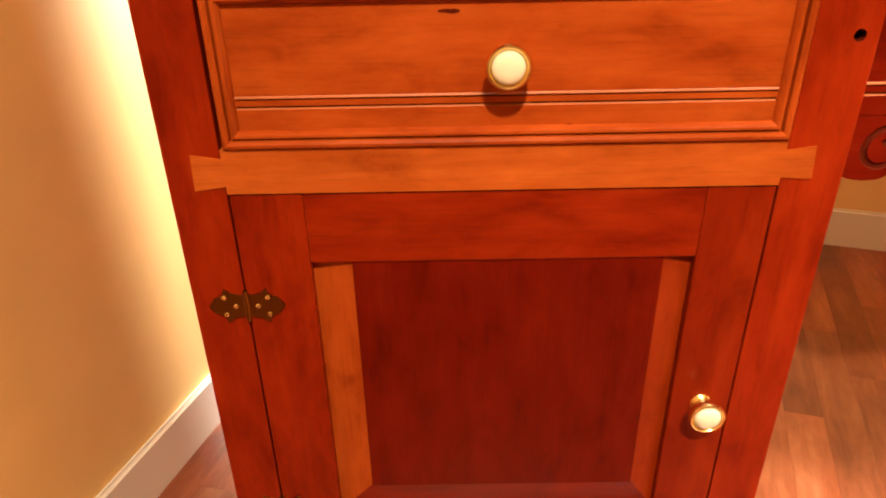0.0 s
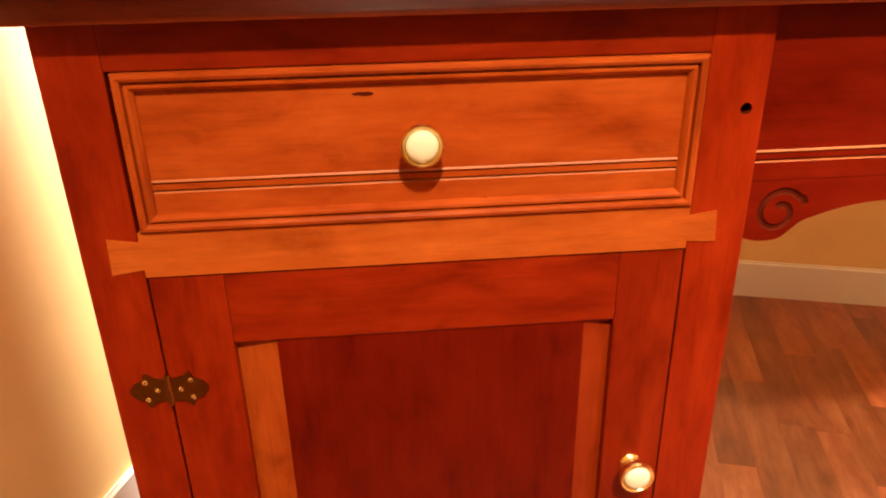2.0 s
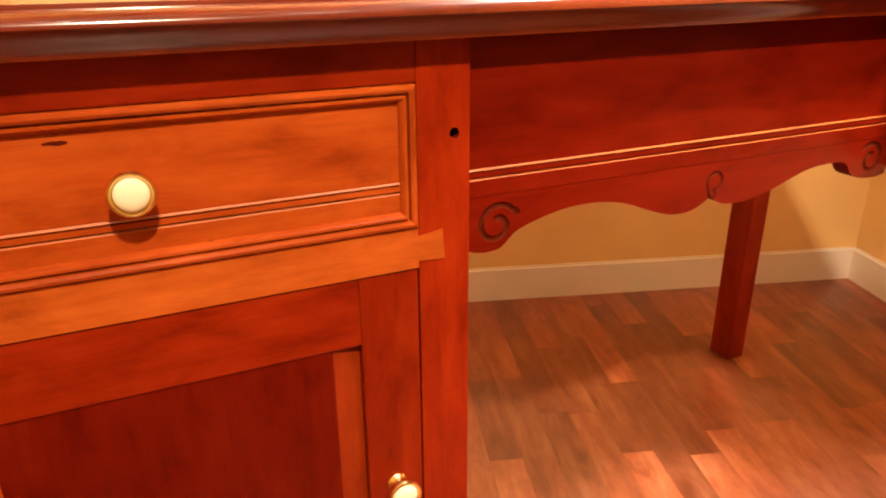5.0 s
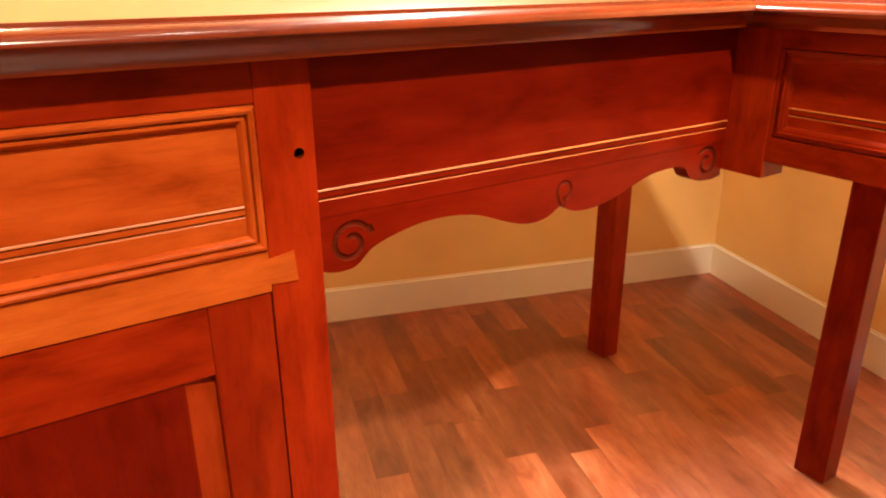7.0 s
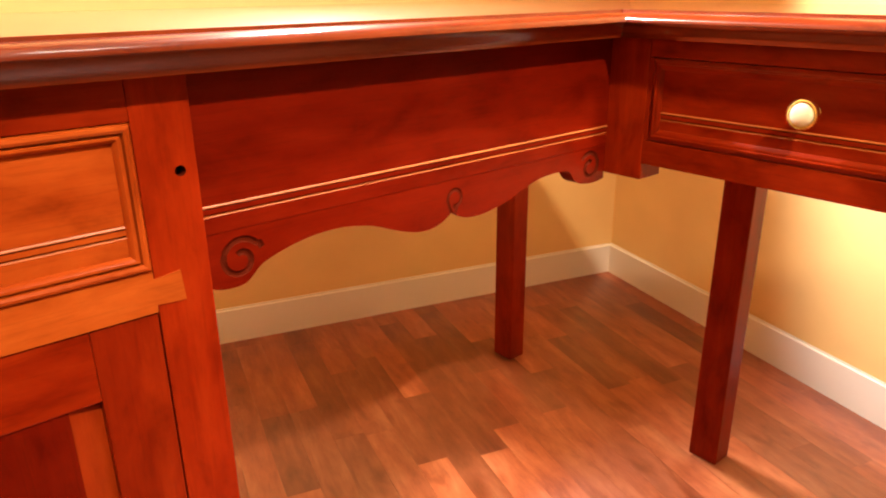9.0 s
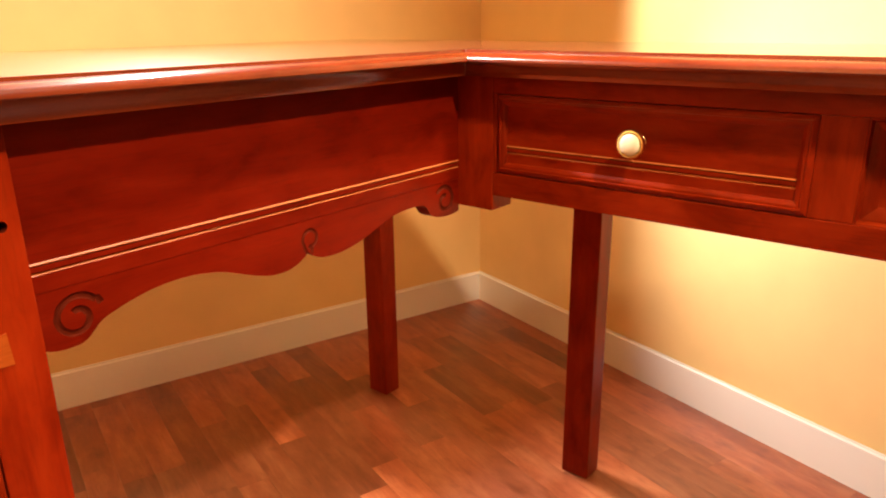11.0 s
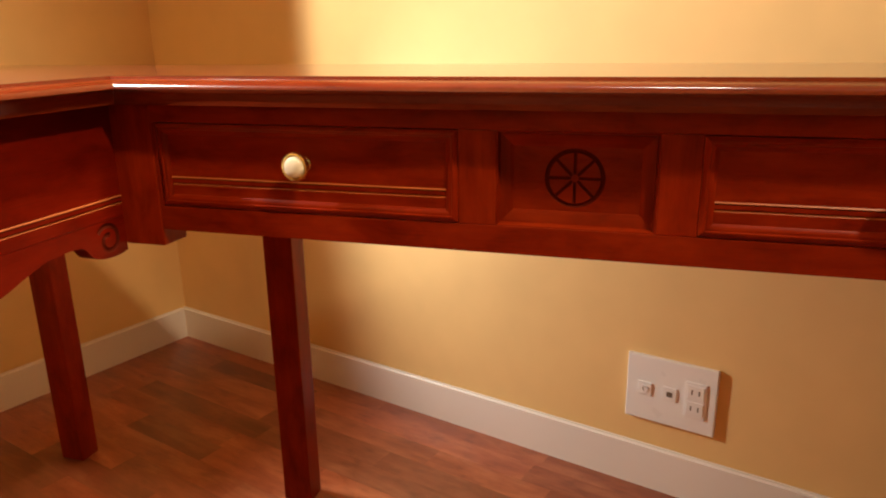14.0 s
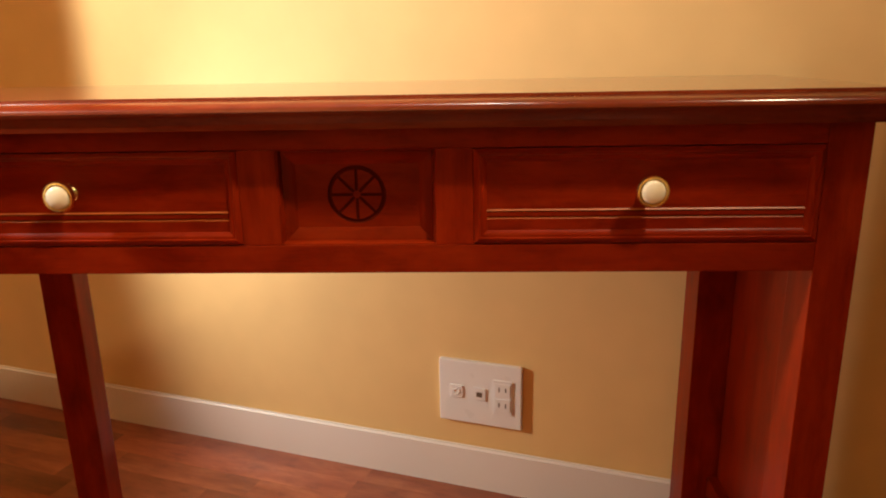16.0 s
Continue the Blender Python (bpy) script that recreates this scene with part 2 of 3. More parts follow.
T = 0.12
for name, bounds in (("wall_north", (WEST - T, EAST + T, NORTH, NORTH + T)), ("wall_south", (WEST - T, EAST + T, SOUTH - T, SOUTH)),
                     ("wall_east", (EAST, EAST + T, SOUTH, NORTH)), ("wall_west", (WEST - T, WEST, SOUTH, NORTH))):
    tagged(part(name, room_box(*bounds, 0, HIGH), wall_paint), "smooth yellow painted room wall", "wall", kind="structure")
tagged(part("ceiling", room_box(WEST - T, EAST + T, SOUTH - T, NORTH + T, HIGH, HIGH + 0.1), ceiling_paint), "plain pale painted ceiling", "ceiling", kind="structure")


def baseboard(name, u0, u1, v0, v1, inner):
    """A painted board with a rounded top edge at the foot of a wall."""
    bm = room_box(u0, u1, v0, v1, 0.0, 0.085, 0.0)
    edges = [e for e in bm.edges if all(v.co.z > 0.08 for v in e.verts)]
    bmesh.ops.bevel(bm, geom=edges, offset=0.005, segments=3, affect="EDGES")
    tagged(part(name, bm, white_paint), "low white painted baseboard along the wall", "baseboard", kind="structure")


B = 0.013
baseboard("baseboard_north", WEST + B, EAST - B, NORTH - B, NORTH - 0.0005, 0)
baseboard("baseboard_east", EAST - B, EAST - 0.0005, SOUTH + B, NORTH - 0.0005, 0)
baseboard("baseboard_west", WEST + 0.0005, WEST + B, SOUTH + B, NORTH - 0.0005, 0)
baseboard("baseboard_south", WEST + B, EAST - B, SOUTH + 0.0005, SOUTH + B, 0)

# ---------------------------------------------------------------- desk pieces


def knob(parent, place, a, b, d0=0.0):
    """A round cream knob in a brass setting."""
    out = place(0, 0, 1) - place(0, 0, 0)
    centre = place(a, b, d0)
    base = part("knob_base", lathe([(0, 0), (0.0095, 0), (0.0095, 0.002), (0.007, 0.005), (0.006, 0.010), (0.0095, 0.014), (0.0148, 0.0165),
                                    (0.0162, 0.0190), (0.0163, 0.0225), (0.0154, 0.0243), (0.0141, 0.0246), (0.0130, 0.0236), (0.0124, 0.0215), (0.0122, 0.020), (0, 0.020)], centre, out), brass, parent, "polished brass knob setting", smooth=True)
    part("knob_cap", lathe([(0, 0.0205), (0.0120, 0.0205), (0.0120, 0.0232), (0.0112, 0.0254), (0.0088, 0.0270), (0.0052, 0.0279), (0, 0.0282)], centre, out), ceramic, parent, "glossy cream ceramic knob", smooth=True)
    return base


def moulding_sides(parent, place, a0, a1, b0, b1, profile, mats, name="moulding"):
    """Four mitred lengths of moulding round a rectangle; profile: (inset, out)."""
    corners = [((a0, b0), (1, 1)), ((a1, b0), (-1, 1)), ((a1, b1), (-1, -1)), ((a0, b1), (1, -1))]
    for n in range(4):
        (p, s), (q, r) = corners[n], corners[(n + 1) % 4]
        bm = bmesh.new()
        one = [bm.verts.new(place(p[0] + s[0] * i, p[1] + s[1] * i, d)) for i, d in profile]
        two = [bm.verts.new(place(q[0] + r[0] * i, q[1] + r[1] * i, d)) for i, d in profile]
        k = len(profile)
        for i in range(k):
            bm.faces.new((one[i], one[(i + 1) % k], two[(i + 1) % k], two[i]))
        bm.faces.new(one)
        bm.faces.new(list(reversed(two)))
        part(name, bm, mats[n % 2], parent, smooth=True)


OGEE = [(0.0, -0.012), (0.0, 0.0025), (0.0012, 0.0042), (0.0035, 0.0047), (0.0058, 0.0035), (0.0066, -0.0008), (0.0076, -0.0008), (0.0085, 0.0028), (0.0105, 0.0026), (0.0125, 0.0005), (0.0136, -0.0030), (0.0136, -0.012)]
LOW_OGEE = [(0.0, -0.012), (0.0, -0.0008), (0.0030, 0.0014), (0.0045, 0.0022), (0.0062, 0.0020), (0.0070, 0.0008), (0.0080, 0.0010), (0.0105, 0.0004), (0.0136, -0.0026), (0.0136, -0.012)]


def grooved_board(place, a0, a1, b0, b1, grooves, back, front):
    """A board with fine grooves along it and raised lips beside them."""
    low, high = grooves
    outline = [(b0, back, 0), (b0, front, 0), (low - 0.0021, front, 2), (low - 0.0006, front - 0.0016, 1), (low + 0.0006, front - 0.0016, 1), (low + 0.0007, front + 0.0004, 0),
               (high - 0.0012, front + 0.0004, 1), (high - 0.0011, front - 0.0014, 1), (high, front - 0.0014, 1), (high + 0.0001, front + 0.0009, 2), (high + 0.0006, front + 0.0009, 2), (high + 0.0019, front - 0.0003, 0),
               (high + 0.0025, front, 0), (b1, front, 0), (b1, back, 0)]
    bm = bmesh.new()
    rings = [[bm.verts.new(place(a, b, d)) for b, d, _ in outline] for a in (a0, a1)]
    k = len(outline)
    for i in range(k):
        face = bm.faces.new((rings[0][i], rings[0][(i + 1) % k], rings[1][(i + 1) % k], rings[1][i]))
        face.material_index = outline[i][2]
    bm.faces.new(rings[0])
    bm.faces.new(list(reversed(rings[1])))
    return bm


def grooved_part(name, bm, mat, parent):
    ob = part(name, bm, mat, parent)
    # groove bottoms painted as if shaded, lips paler as if lit
    ob.data.materials.append(groove_shade_and_knot)
    ob.data.materials.append(worn_lit_edge)
    return ob


def drawer(parent, place, a0, a1, b0, b1, grooves, along, upright, knob_at, profile=OGEE):
    """A drawer front with a mitred moulding round it, two grooves and a knob."""
    i = 0.0130
    front = grooved_part("drawer", grooved_board(place, a0 + i, a1 - i, b0 + i, b1 - i, grooves, -0.014, -0.0030), along, parent)
    moulding_sides(front, place, a0, a1, b0, b1, profile, (along, upright))
    knob(front, place, *knob_at, -0.003)
    return front


# ---------------------------------------------------------------- desktop


REAR, SIDE, END, LEFT = 1.090, 1.236, -0.5430, -0.1920     # the top's back edges and ends


def offset_l(o):
    """The outline of the L-shaped top, all its edges drawn in by o."""
    xw, yf = 0.878 + o, 0.513 + o
    return [(LEFT + o, yf), (xw, yf), (xw, END + o), (SIDE - o, END + o), (SIDE - o, REAR - o), (LEFT + o, REAR - o)]


def desktop():
    profile = [(0.016, UNDER), (0.0150, 0.7222), (0.0125, 0.7265), (0.0095, 0.7310), (0.0075, 0.7352), (0.0072, 0.7362), (0.0010, 0.7368), (0.0, 0.7378), (0.0003, 0.7400),
               (0.0020, 0.7425), (0.0055, 0.7450), (0.0105, 0.7468), (0.0165, 0.7478), (0.0205, 0.7481), (0.0208, 0.7495), (0.0213, TOP)]
    top = thing("desktop", (0.6, 0.75, UNDER), "polished reddish L-shaped wooden desktop with moulded edge", "desktop")
    for name, corners, mat, edge in (("long_board", (0, 1, 4, 5), top_x, edge_x), ("short_board", (1, 2, 3, 4), top_y, edge_y)):
        bm = bmesh.new()
        rings = [[bm.verts.new((*offset_l(o)[k], z)) for k in corners] for o, z in profile]
        for one, two in zip(rings, rings[1:]):
            for k, corner in enumerate(one):
                n = (k + 1) % len(one)
                bm.faces.new((corner, one[n], two[n], two[k]))
        bm.faces.new(rings[-1])
        bm.faces.new(list(reversed(rings[0])))
        for f in bm.faces:
            f.material_index = 0 if f.calc_center_median().z > TOP - 0.0001 else 1
        part(name, bm, mat, top, smooth=True).data.materials.append(edge)


desktop()

# ---------------------------------------------------------------- pedestal cabinet
L0, L1, R0, R1 = -0.158, -0.1135, 0.3185, 0.3660
BACK = 1.045
cabinet = thing("desk_cabinet", (0.104, 0.80, 0), "red cherry desk pedestal with drawer and panelled door", "cabinet")


def box_part(name, bounds, mat, parent, label="", bevel=0.0012):
    return part(name, box(*bounds, bevel), mat, parent, label)


box_part("stile", (L0, L1, FRONT, FRONT + 0.022, 0, UNDER), cherry_z, cabinet)
right_stile = box_part("stile", (R0, R1, FRONT, FRONT + 0.022, 0, UNDER), cherry_z, cabinet)
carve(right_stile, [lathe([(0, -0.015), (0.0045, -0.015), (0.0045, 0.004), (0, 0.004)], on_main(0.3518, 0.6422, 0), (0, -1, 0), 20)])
# black disc down the hole, its shade put into the colour
part("screw_hole_shade", lathe([(0, 0.0), (0.0043, 0.0), (0.0043, 0.001), (0, 0.001)], on_main(0.3518, 0.6422, -0.013), (0, -1, 0), 16), black, cabinet, "black disc for the shade in the empty screw hole")
box_part("top_rail", (L1, R0, FRONT + 0.0004, FRONT + 0.022, 0.6852, UNDER), cherry_x, cabinet)
rail = [(L1 + 0.0008, 0.5288), (R0 - 0.0008, 0.5288), (R0 - 0.0008, 0.5350), (0.3420, 0.5335), (0.3402, 0.5605), (R0 - 0.0008, 0.5575), (R0 - 0.0008, 0.5655),
        (L1 + 0.0008, 0.5655), (L1 + 0.0008, 0.5580), (-0.1362, 0.5618), (-0.1374, 0.5318), (L1 + 0.0008, 0.5352)]
part("middle_rail", prism(rail, on_main, -0.0210, 0.0010, 0.0006), honey_x, cabinet, "lighter rail with dovetailed ends")
box_part("bottom_rail", (L1, R0, FRONT + 0.0004, FRONT + 0.022, 0.02, 0.0850), cherry_x, cabinet)
box_part("side_panel", (L0, L0 + 0.018, FRONT + 0.022, BACK, 0, UNDER), cherry_z, cabinet)
box_part("side_panel", (R1 - 0.018, R1, FRONT + 0.022, BACK, 0, UNDER), cherry_z, cabinet)
box_part("back_panel", (L0 + 0.018, R1 - 0.018, BACK - 0.01, BACK, 0.02, UNDER), cherry_z, cabinet)
box_part("bottom_board", (L0 + 0.018, R1 - 0.018, FRONT + 0.022, BACK - 0.01, 0.04, 0.058), cherry_x, cabinet)
top_drawer = drawer(cabinet, on_main, -0.1095, 0.3172, 0.5664, 0.6845, (0.5972, 0.6036), pale_x, pale_z, (0.1035, 0.6290))


def fleck(a, b, half, high, seed):
    """A small dark knot in the wood, let in almost flush."""
    r = random.Random(seed)
    rim = [(a + half * math.cos(k * math.pi / 9) * r.uniform(0.8, 1.1), b + high * math.sin(k * math.pi / 9) * r.uniform(0.7, 1.2)) for k in range(18)]
    part("wood_knot", prism(rim, on_main, -0.0045, -0.0028), groove_shade_and_knot, top_drawer, "small dark wood knot")


fleck(0.0632, 0.6636, 0.0085, 0.0016, 3)
fleck(0.1512, 0.5797, 0.0030, 0.0008, 5)

DL, DR, DT, DB = -0.1120, 0.3173, 0.5272, 0.0870
PL, PR, PT, PB = -0.0545, 0.2636, 0.4648, 0.1640
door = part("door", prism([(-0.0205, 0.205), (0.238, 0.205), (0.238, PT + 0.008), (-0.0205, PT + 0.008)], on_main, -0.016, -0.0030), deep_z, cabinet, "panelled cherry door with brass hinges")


def bevel_strip(points):
    """One sloping side of the raised panel, from (a, b, out) corners."""
    bm = bmesh.new()
    top = [bm.verts.new(on_main(*p)) for p in points]
    low = [bm.verts.new(on_main(a, b, -0.018)) for a, b, _ in points]
    bm.faces.new(top)
    bm.faces.new(list(reversed(low)))
    for i in range(4):
        bm.faces.new((top[i], top[(i + 1) % 4], low[(i + 1) % 4], low[i]))
    return bm


HI, LO = -0.0045, -0.0115
# left bevel pale, right and bottom darker: fall of light put into the tones
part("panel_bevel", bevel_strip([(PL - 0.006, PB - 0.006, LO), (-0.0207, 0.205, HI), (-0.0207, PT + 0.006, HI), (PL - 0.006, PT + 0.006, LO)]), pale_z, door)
part("panel_bevel", bevel_strip([(PR + 0.006, PB - 0.006, LO), (PR + 0.006, PT + 0.006, LO), (0.2382, PT + 0.006, HI), (0.2382, 0.205, HI)]), shaded_z, door)
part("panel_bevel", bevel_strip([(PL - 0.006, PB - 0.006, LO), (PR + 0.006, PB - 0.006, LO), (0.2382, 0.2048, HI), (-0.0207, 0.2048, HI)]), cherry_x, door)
box_part("door_stile", (DL, PL, FRONT + 0.0006, FRONT + 0.02, DB, DT), cherry_z, door)
box_part("door_stile", (PR, DR, FRONT + 0.0006, FRONT + 0.02, DB, DT), cherry_z, door)
box_part("door_rail", (PL, PR, FRONT + 0.0010, FRONT + 0.02, PT, DT), cherry_x, door)
box_part("door_rail", (PL, PR, FRONT + 0.0010, FRONT + 0.02, DB, PB), cherry_x, door)
knob(door, on_main, 0.2905, 0.3100, -0.0006)


def hinge(parent, a, b):
    """A butterfly hinge: two pierced leaves, a rolled pin and screws."""
    half = [(0.0, -0.0112), (0.006, -0.0108), (0.012, -0.0122), (0.0165, -0.0160), (0.0185, -0.0163), (0.0195, -0.0120), (0.0225, -0.0090), (0.0275, -0.0075), (0.0325, 0.0)]
    half += [(p, -q) for p, q in reversed(half[:-1])]
    for side in (-1, 1):
        leaf = part("hinge_leaf", prism([(a + side * p, b + q) for p, q in half], on_main, -0.0002, 0.0016), old_brass, parent, "aged brass butterfly hinge leaf")
    part("hinge_pin", tube([on_main(a, b + z, 0.0012) for z in (-0.0150, -0.005, 0.005, 0.0150)], 0.0022, 12), old_brass, parent, smooth=True)
    for side in (-1, 1):
        for p, q in ((0.0095, 0.0), (0.0185, 0.0085), (0.0185, -0.0085)):
            part("hinge_screw", lathe([(0, 0.0026), (0.0014, 0.0026), (0.0021, 0.0021), (0.0023, 0.0014), (0, 0.0014)], on_main(a + side * p, b + q, 0), (0, -1, 0), 12), brass, parent, smooth=True)


hinge(door, -0.1125, 0.4248)
hinge(door, -0.1125, 0.1800)

# ---------------------------------------------------------------- knee-hole frame: apron, post, legs
kneehole = thing("kneehole_desk", (0.90, 0.72, 0), "cherry kneehole desk with scrolled apron and square legs", "desk")
A0, A1, AD = 0.3662, 0.9130, -0.0050
grooved_part("apron", grooved_board(on_main, A0, A1, 0.5820, UNDER, (0.5990, 0.6054), -0.026, AD), deep_x, kneehole)


def scrolled_outline():
    """The lower board's outline: a scroll at each end, two arches and a loop in the middle."""
    keys = [(0.3662, 0.5330), (0.3740, 0.5300), (0.3860, 0.5285), (0.3990, 0.5300), (0.4075, 0.5365), (0.4160, 0.5440), (0.4300, 0.5495), (0.4500, 0.5550), (0.4740, 0.5588), (0.5050, 0.5590), (0.5380, 0.5530),
            (0.5700, 0.5405), (0.5950, 0.5330), (0.6150, 0.5322), (0.6300, 0.5360), (0.6420, 0.5425), (0.6470, 0.5440), (0.6530, 0.5395), (0.6640, 0.5350), (0.6800, 0.5330), (0.7000, 0.5340), (0.7280, 0.5395),
            (0.7530, 0.5480), (0.7850, 0.5575), (0.8200, 0.5600), (0.8420, 0.5570), (0.8530, 0.5440), (0.8640, 0.5380), (0.8800, 0.5350), (0.8980, 0.5345), (0.9130, 0.5370)]
    points = []
    for i in range(len(keys) - 1):
        p0, p1, p2, p3 = (keys[max(0, min(len(keys) - 1, j))] for j in (i - 1, i, i + 1, i + 2))
        for s in (0.0, 0.33, 0.67):
            points.append(tuple(0.5 * (2 * b + (c - a) * s + (2 * a - 5 * b + 4 * c - d) * s * s + (3 * b - a - 3 * c + d) * s ** 3) for a, b, c, d in zip(p0, p1, p2, p3)))
    return points + [keys[-1], (0.9130, 0.5816), (0.3662, 0.5816)]


def spiral(a, b, r0, r1, start, turns, flip=1):
    return [(a + flip * (r0 + (r1 - r0) * k / 40) * math.cos(start + turns * 2 * math.pi * k / 40), b + (r0 + (r1 - r0) * k / 40) * math.sin(start + turns * 2 * math.pi * k / 40)) for k in range(41)]


scroll_board = part("scrolled_board", prism(scrolled_outline(), on_main, -0.026, AD - 0.0004), deep_x, kneehole, "carved board with scrolls and arches")


def groove(points, depth, radius):
    return tube([on_main(a, b, AD + depth) for a, b in points], radius)


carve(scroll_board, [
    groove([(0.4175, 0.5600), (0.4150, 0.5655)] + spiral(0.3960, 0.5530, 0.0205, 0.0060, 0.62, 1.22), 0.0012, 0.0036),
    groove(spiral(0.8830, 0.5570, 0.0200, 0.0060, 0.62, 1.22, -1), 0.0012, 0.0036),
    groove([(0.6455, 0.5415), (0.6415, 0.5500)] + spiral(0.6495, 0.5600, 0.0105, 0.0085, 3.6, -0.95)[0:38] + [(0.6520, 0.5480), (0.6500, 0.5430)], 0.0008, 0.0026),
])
box_part("corner_post", (WING - 0.0004, WING + 0.044, 0.4990, 0.5765, 0.5450, UNDER), cherry_z, kneehole, bevel=0.002)


def leg(name, parent, x0, x1, y0, y1):
    bm = box(x0, x1, y0, y1, 0, UNDER, 0.002)
    part(name, bm, cherry_z, parent)


leg("leg", kneehole, 1.168, 1.209, 0.958, 1.009)
leg("leg", kneehole, 1.168, 1.209, 0.467, 0.518)

# ---------------------------------------------------------------- wing with two drawers and a carved panel
wing = thing("desk_wing", (1.05, 0.0, 0), "cherry desk wing with two drawers and carved panel", "desk")
W0 = 0.4988
E0, E1 = -0.5110, -0.4680
box_part("top_rail", (WING, WING + 0.022, E1, W0, 0.6970, UNDER), cherry_y, wing)
box_part("bottom_rail", (WING, WING + 0.022, E1, W0, 0.5660, 0.5965), cherry_y, wing)
for y0, y1 in ((0.0815, 0.1225), (-0.1200, -0.0808)):
    box_part("stile", (WING + 0.0004, WING + 0.022, y0, y1, 0.5965, 0.6970), cherry_z, wing)
box_part("stile", (WING + 0.0004, WING + 0.022, 0.4930, W0, 0.5965, 0.6970), cherry_z, wing)
for a0, a1, knob_y in ((0.1227, 0.4926, 0.3030), (-0.4676, -0.1202, -0.2965)):
    front = drawer(wing, on_wing, a0, a1, 0.5975, 0.6960, (0.6250, 0.6312), cherry_y, cherry_z, (knob_y, 0.6540), LOW_OGEE)
    # unseen drawer bodies, which also stop light leaking past the fronts
    box_part("drawer_box", (WING + 0.0300, 1.190, a0 + 0.004, a1 - 0.004, 0.6000, 0.6900), cherry_y, front)
# unseen board, added only to block light leaks through the front's joints
box_part("inner_board", (WING + 0.0222, WING + 0.0296, E1 + 0.001, W0 - 0.001, 0.5900, 0.7030), cherry_y, wing)
moulding_sides(wing, on_wing, -0.0806, 0.0813, 0.5968, 0.6968, [(0.0, -0.020), (0.0, -0.0010), (0.0012, -0.0012), (0.0030, -0.0088), (0.0125, -0.0098), (0.0165, -0.0118), (0.0165, -0.020)], (cherry_y, cherry_z), "panel_moulding")
panel = box_part("carved_panel", (WING + 0.0120, WING + 0.021, -0.0660, 0.0665, 0.6110, 0.6825), cherry_y, wing, "recessed panel carved with a wheel", 0)
wheel = []
wy, wz, wr = 0.0016, 0.6482, 0.0285
wheel.append(tube([on_wing(wy + wr * math.cos(k * math.pi / 24), wz + wr * math.sin(k * math.pi / 24), -0.0114) for k in range(49)], 0.0024))
for k in range(8):
    c, s = math.cos(k * math.pi / 4 + math.pi / 2), math.sin(k * math.pi / 4 + math.pi / 2)
    wheel.append(tube([on_wing(wy + r * c, wz + r * s, -0.0118) for r in (0.0040, 0.012, 0.020, 0.0265)], 0.0017))
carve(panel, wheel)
box_part("front_leg", (WING, WING + 0.055, E0, E1, 0, UNDER), cherry_z, wing)
box_part("rear_leg", (1.150, 1.208, E0, -0.4300, 0, UNDER), cherry_z, wing)
box_part("side_panel", (WING + 0.055, 1.150, -0.503, -0.480, 0.05, UNDER), cherry_z, wing)
box_part("side_rail", (WING + 0.055, 1.150, -0.505, -0.466, 0.06, 0.17), cherry_x, wing)

# ---------------------------------------------------------------- wall plate


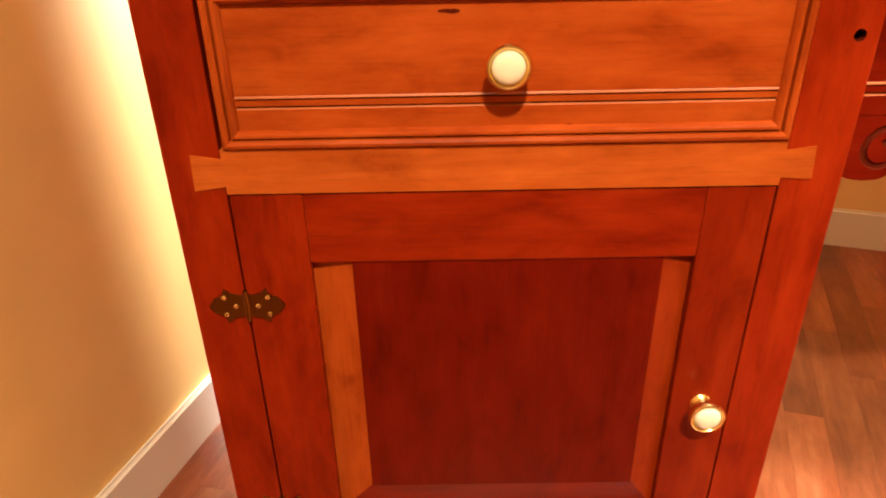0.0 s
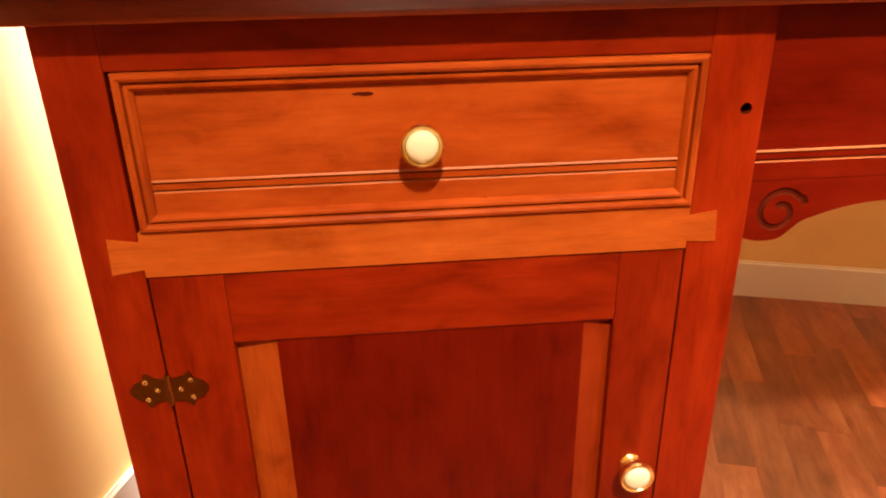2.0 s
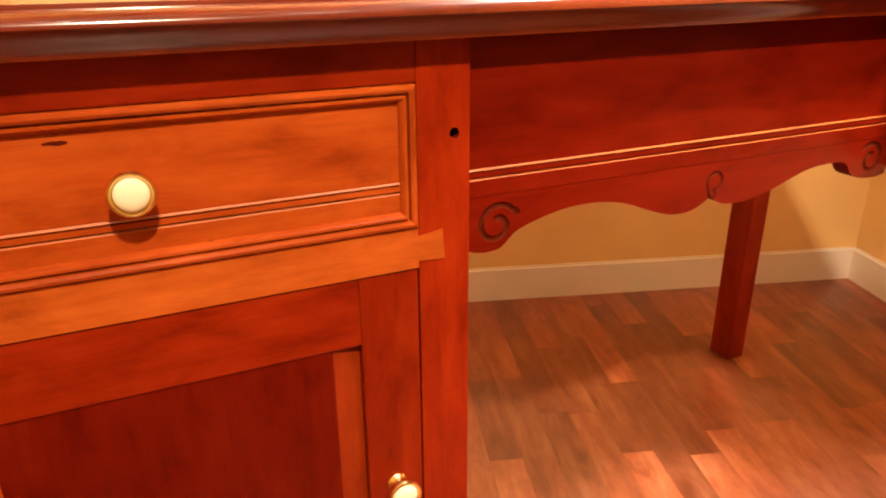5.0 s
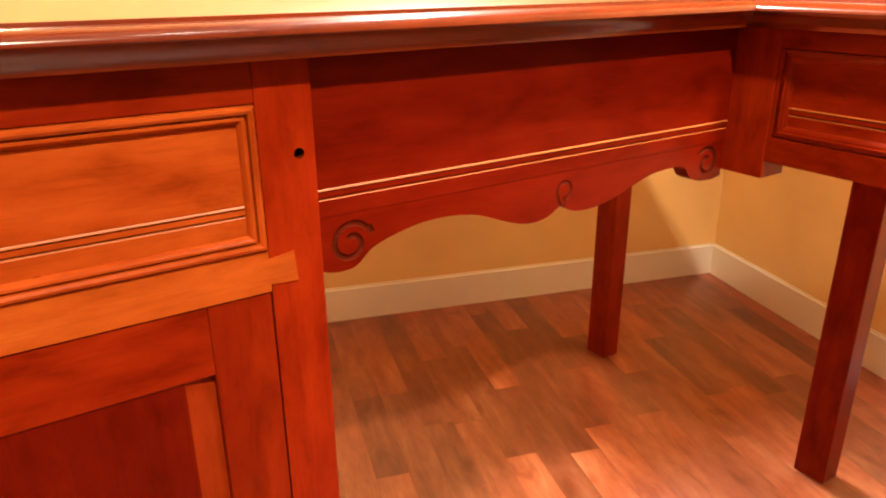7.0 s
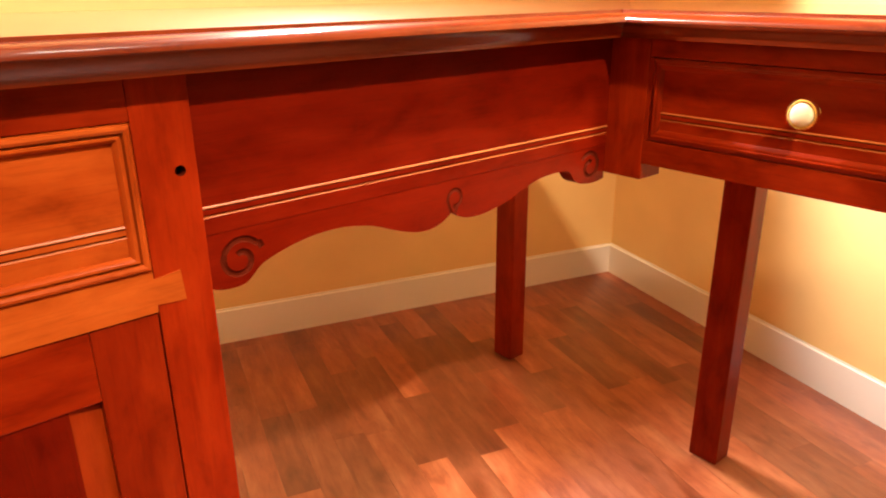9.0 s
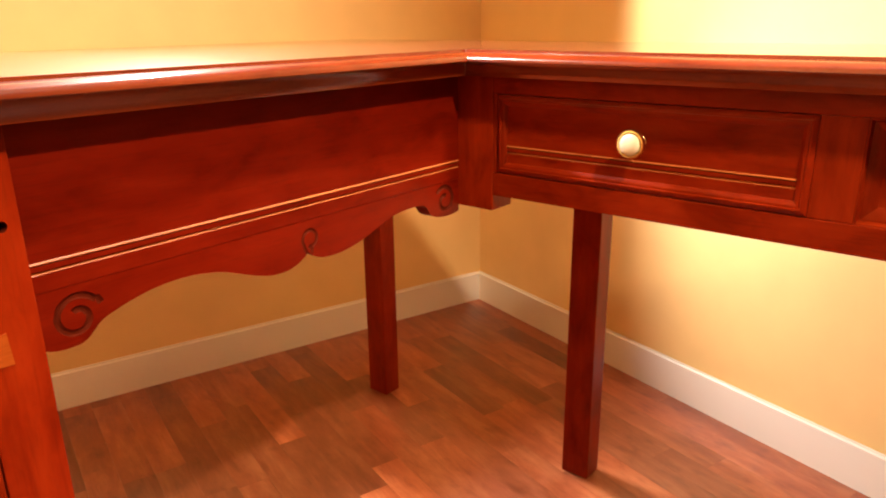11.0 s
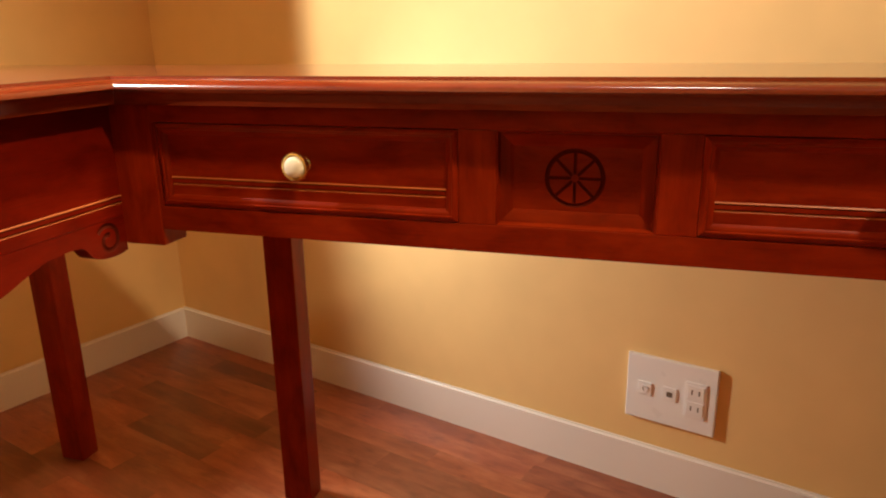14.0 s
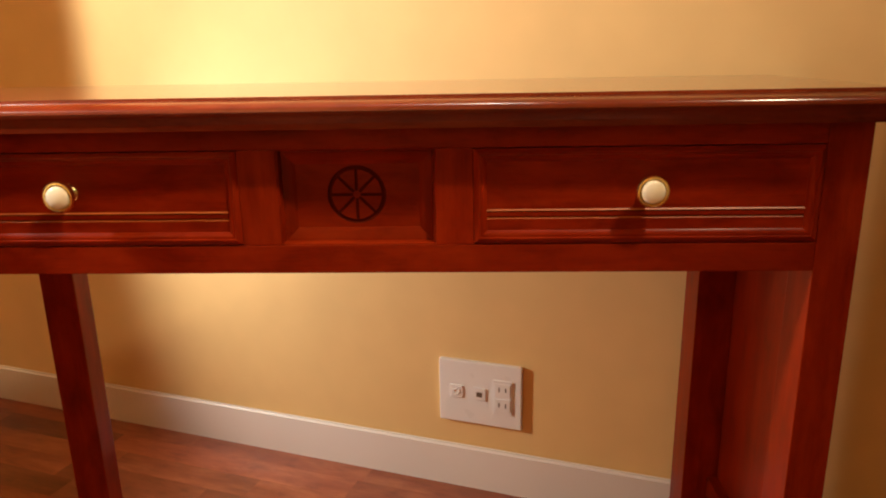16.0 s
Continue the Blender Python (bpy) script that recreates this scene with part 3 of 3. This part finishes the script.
def socket_plate():
    plate = thing("wall_socket", room_point(EAST, 0.280, 0.133), "white triple wall plate with sockets and jacks", "socket")

    DV, DZ = 0.0035, -0.0040

    def at(v0, v1, z0, z1, d0, d1, bevel):
        return room_box(EAST - d1, EAST - d0, v0 + DV, v1 + DV, z0 + DZ, z1 + DZ, bevel)

    part("cover", at(0.1998, 0.3543, 0.1366, 0.2586, 0, 0.009, 0.0025), plastic, plate)
    tv = part("antenna_jack", at(0.3085, 0.3325, 0.186, 0.210, 0.0085, 0.0115, 0.001), plastic, plate)
    out = room_point(-1, 0, 0)
    part("jack_core", lathe([(0, 0), (0.0062, 0), (0.0062, 0.0020), (0.0045, 0.0020), (0.0045, 0.0006), (0, 0.0006)], room_point(EAST - 0.011, 0.3205 + DV, 0.198 + DZ), out, 20), plastic, tv)
    phone = part("phone_jack", at(0.2655, 0.2895, 0.186, 0.210, 0.0085, 0.0115, 0.001), plastic, plate)
    # thin grey-brown box on the jack's face as its opening
    part("jack_opening", at(0.2725, 0.2825, 0.1930, 0.2020, 0.0116, 0.0121, 0), jack_grey, phone)
    outlet = part("outlet", at(0.2165, 0.2515, 0.1650, 0.2300, 0.0085, 0.0115, 0.001), plastic, plate)
    for z in (0.1830, 0.2130):
        face = part("outlet_face", at(0.2200, 0.2480, z - 0.0120, z + 0.0120, 0.0113, 0.0128, 0.0008), plastic, outlet)
        for v in (0.2280, 0.2400):
            # raised grey strips for the slots, shade put into their colour
            part("slot", at(v - 0.0011, v + 0.0011, z - 0.0040, z + 0.0045, 0.0129, 0.0132, 0), slot_grey, outlet)


socket_plate()

# ---------------------------------------------------------------- floor boards
under = part("floor", room_box(WEST - T, EAST + T, SOUTH - T, NORTH + T, -0.08, -0.0105), black)
tagged(under, "dark reddish wooden strip floor", "floor", kind="structure")
STRIP = 0.0560
rng = random.Random(4)
shapes = {}


def board(length):
    return box(-STRIP / 2 + 0.0001, STRIP / 2 - 0.0001, 0.0001, length - 0.0001, -0.010, 0.0, 0)


def board_mesh(length):
    if length not in shapes:
        bm = board(length)
        me = bpy.data.meshes.new("floor_board")
        bm.to_mesh(me)
        bm.free()
        me.materials.append(floor_wood)
        shapes[length] = me
    return shapes[length]


turn = Matrix.Rotation(ROOM, 4, "Z")
far = []
u = WEST + STRIP / 2
while u - STRIP / 2 < EAST:
    v = SOUTH - rng.choice((0.01, 0.04, 0.07, 0.10))
    while v < NORTH:
        length = rng.choice((0.24, 0.32, 0.40, 0.52))
        if v + length > NORTH + 0.06:
            length = round(NORTH + 0.06 - v, 3)
        if v + length > -0.9:
            ob = new("floor_board", board_mesh(length))
            ob.parent = under
            ob.matrix_local = turn @ Matrix.Translation((u, v, 0))
        else:
            far.append((u, v, length))
        v += length
    u += STRIP
verts, faces = [], []
for u, v, length in far:
    n = len(verts)
    for z in (-0.010, 0.0):
        verts += [turn @ Vector((u + a * (STRIP / 2 - 0.0001), v + b, z)) for a, b in ((-1, 0.0001), (1, 0.0001), (1, length - 0.0001), (-1, length - 0.0001))]
    faces += [tuple(n + k for k in face) for face in ((4, 5, 6, 7), (0, 1, 5, 4), (1, 2, 6, 5), (2, 3, 7, 6), (3, 0, 4, 7))]
me = bpy.data.meshes.new("floor_boards")
me.from_pydata(verts, [], faces)
me.materials.append(floor_wood)
rest = new("floor_boards", me)
rest.parent = under
tagged(rest, "reddish wooden floor strips", kind="stuff")
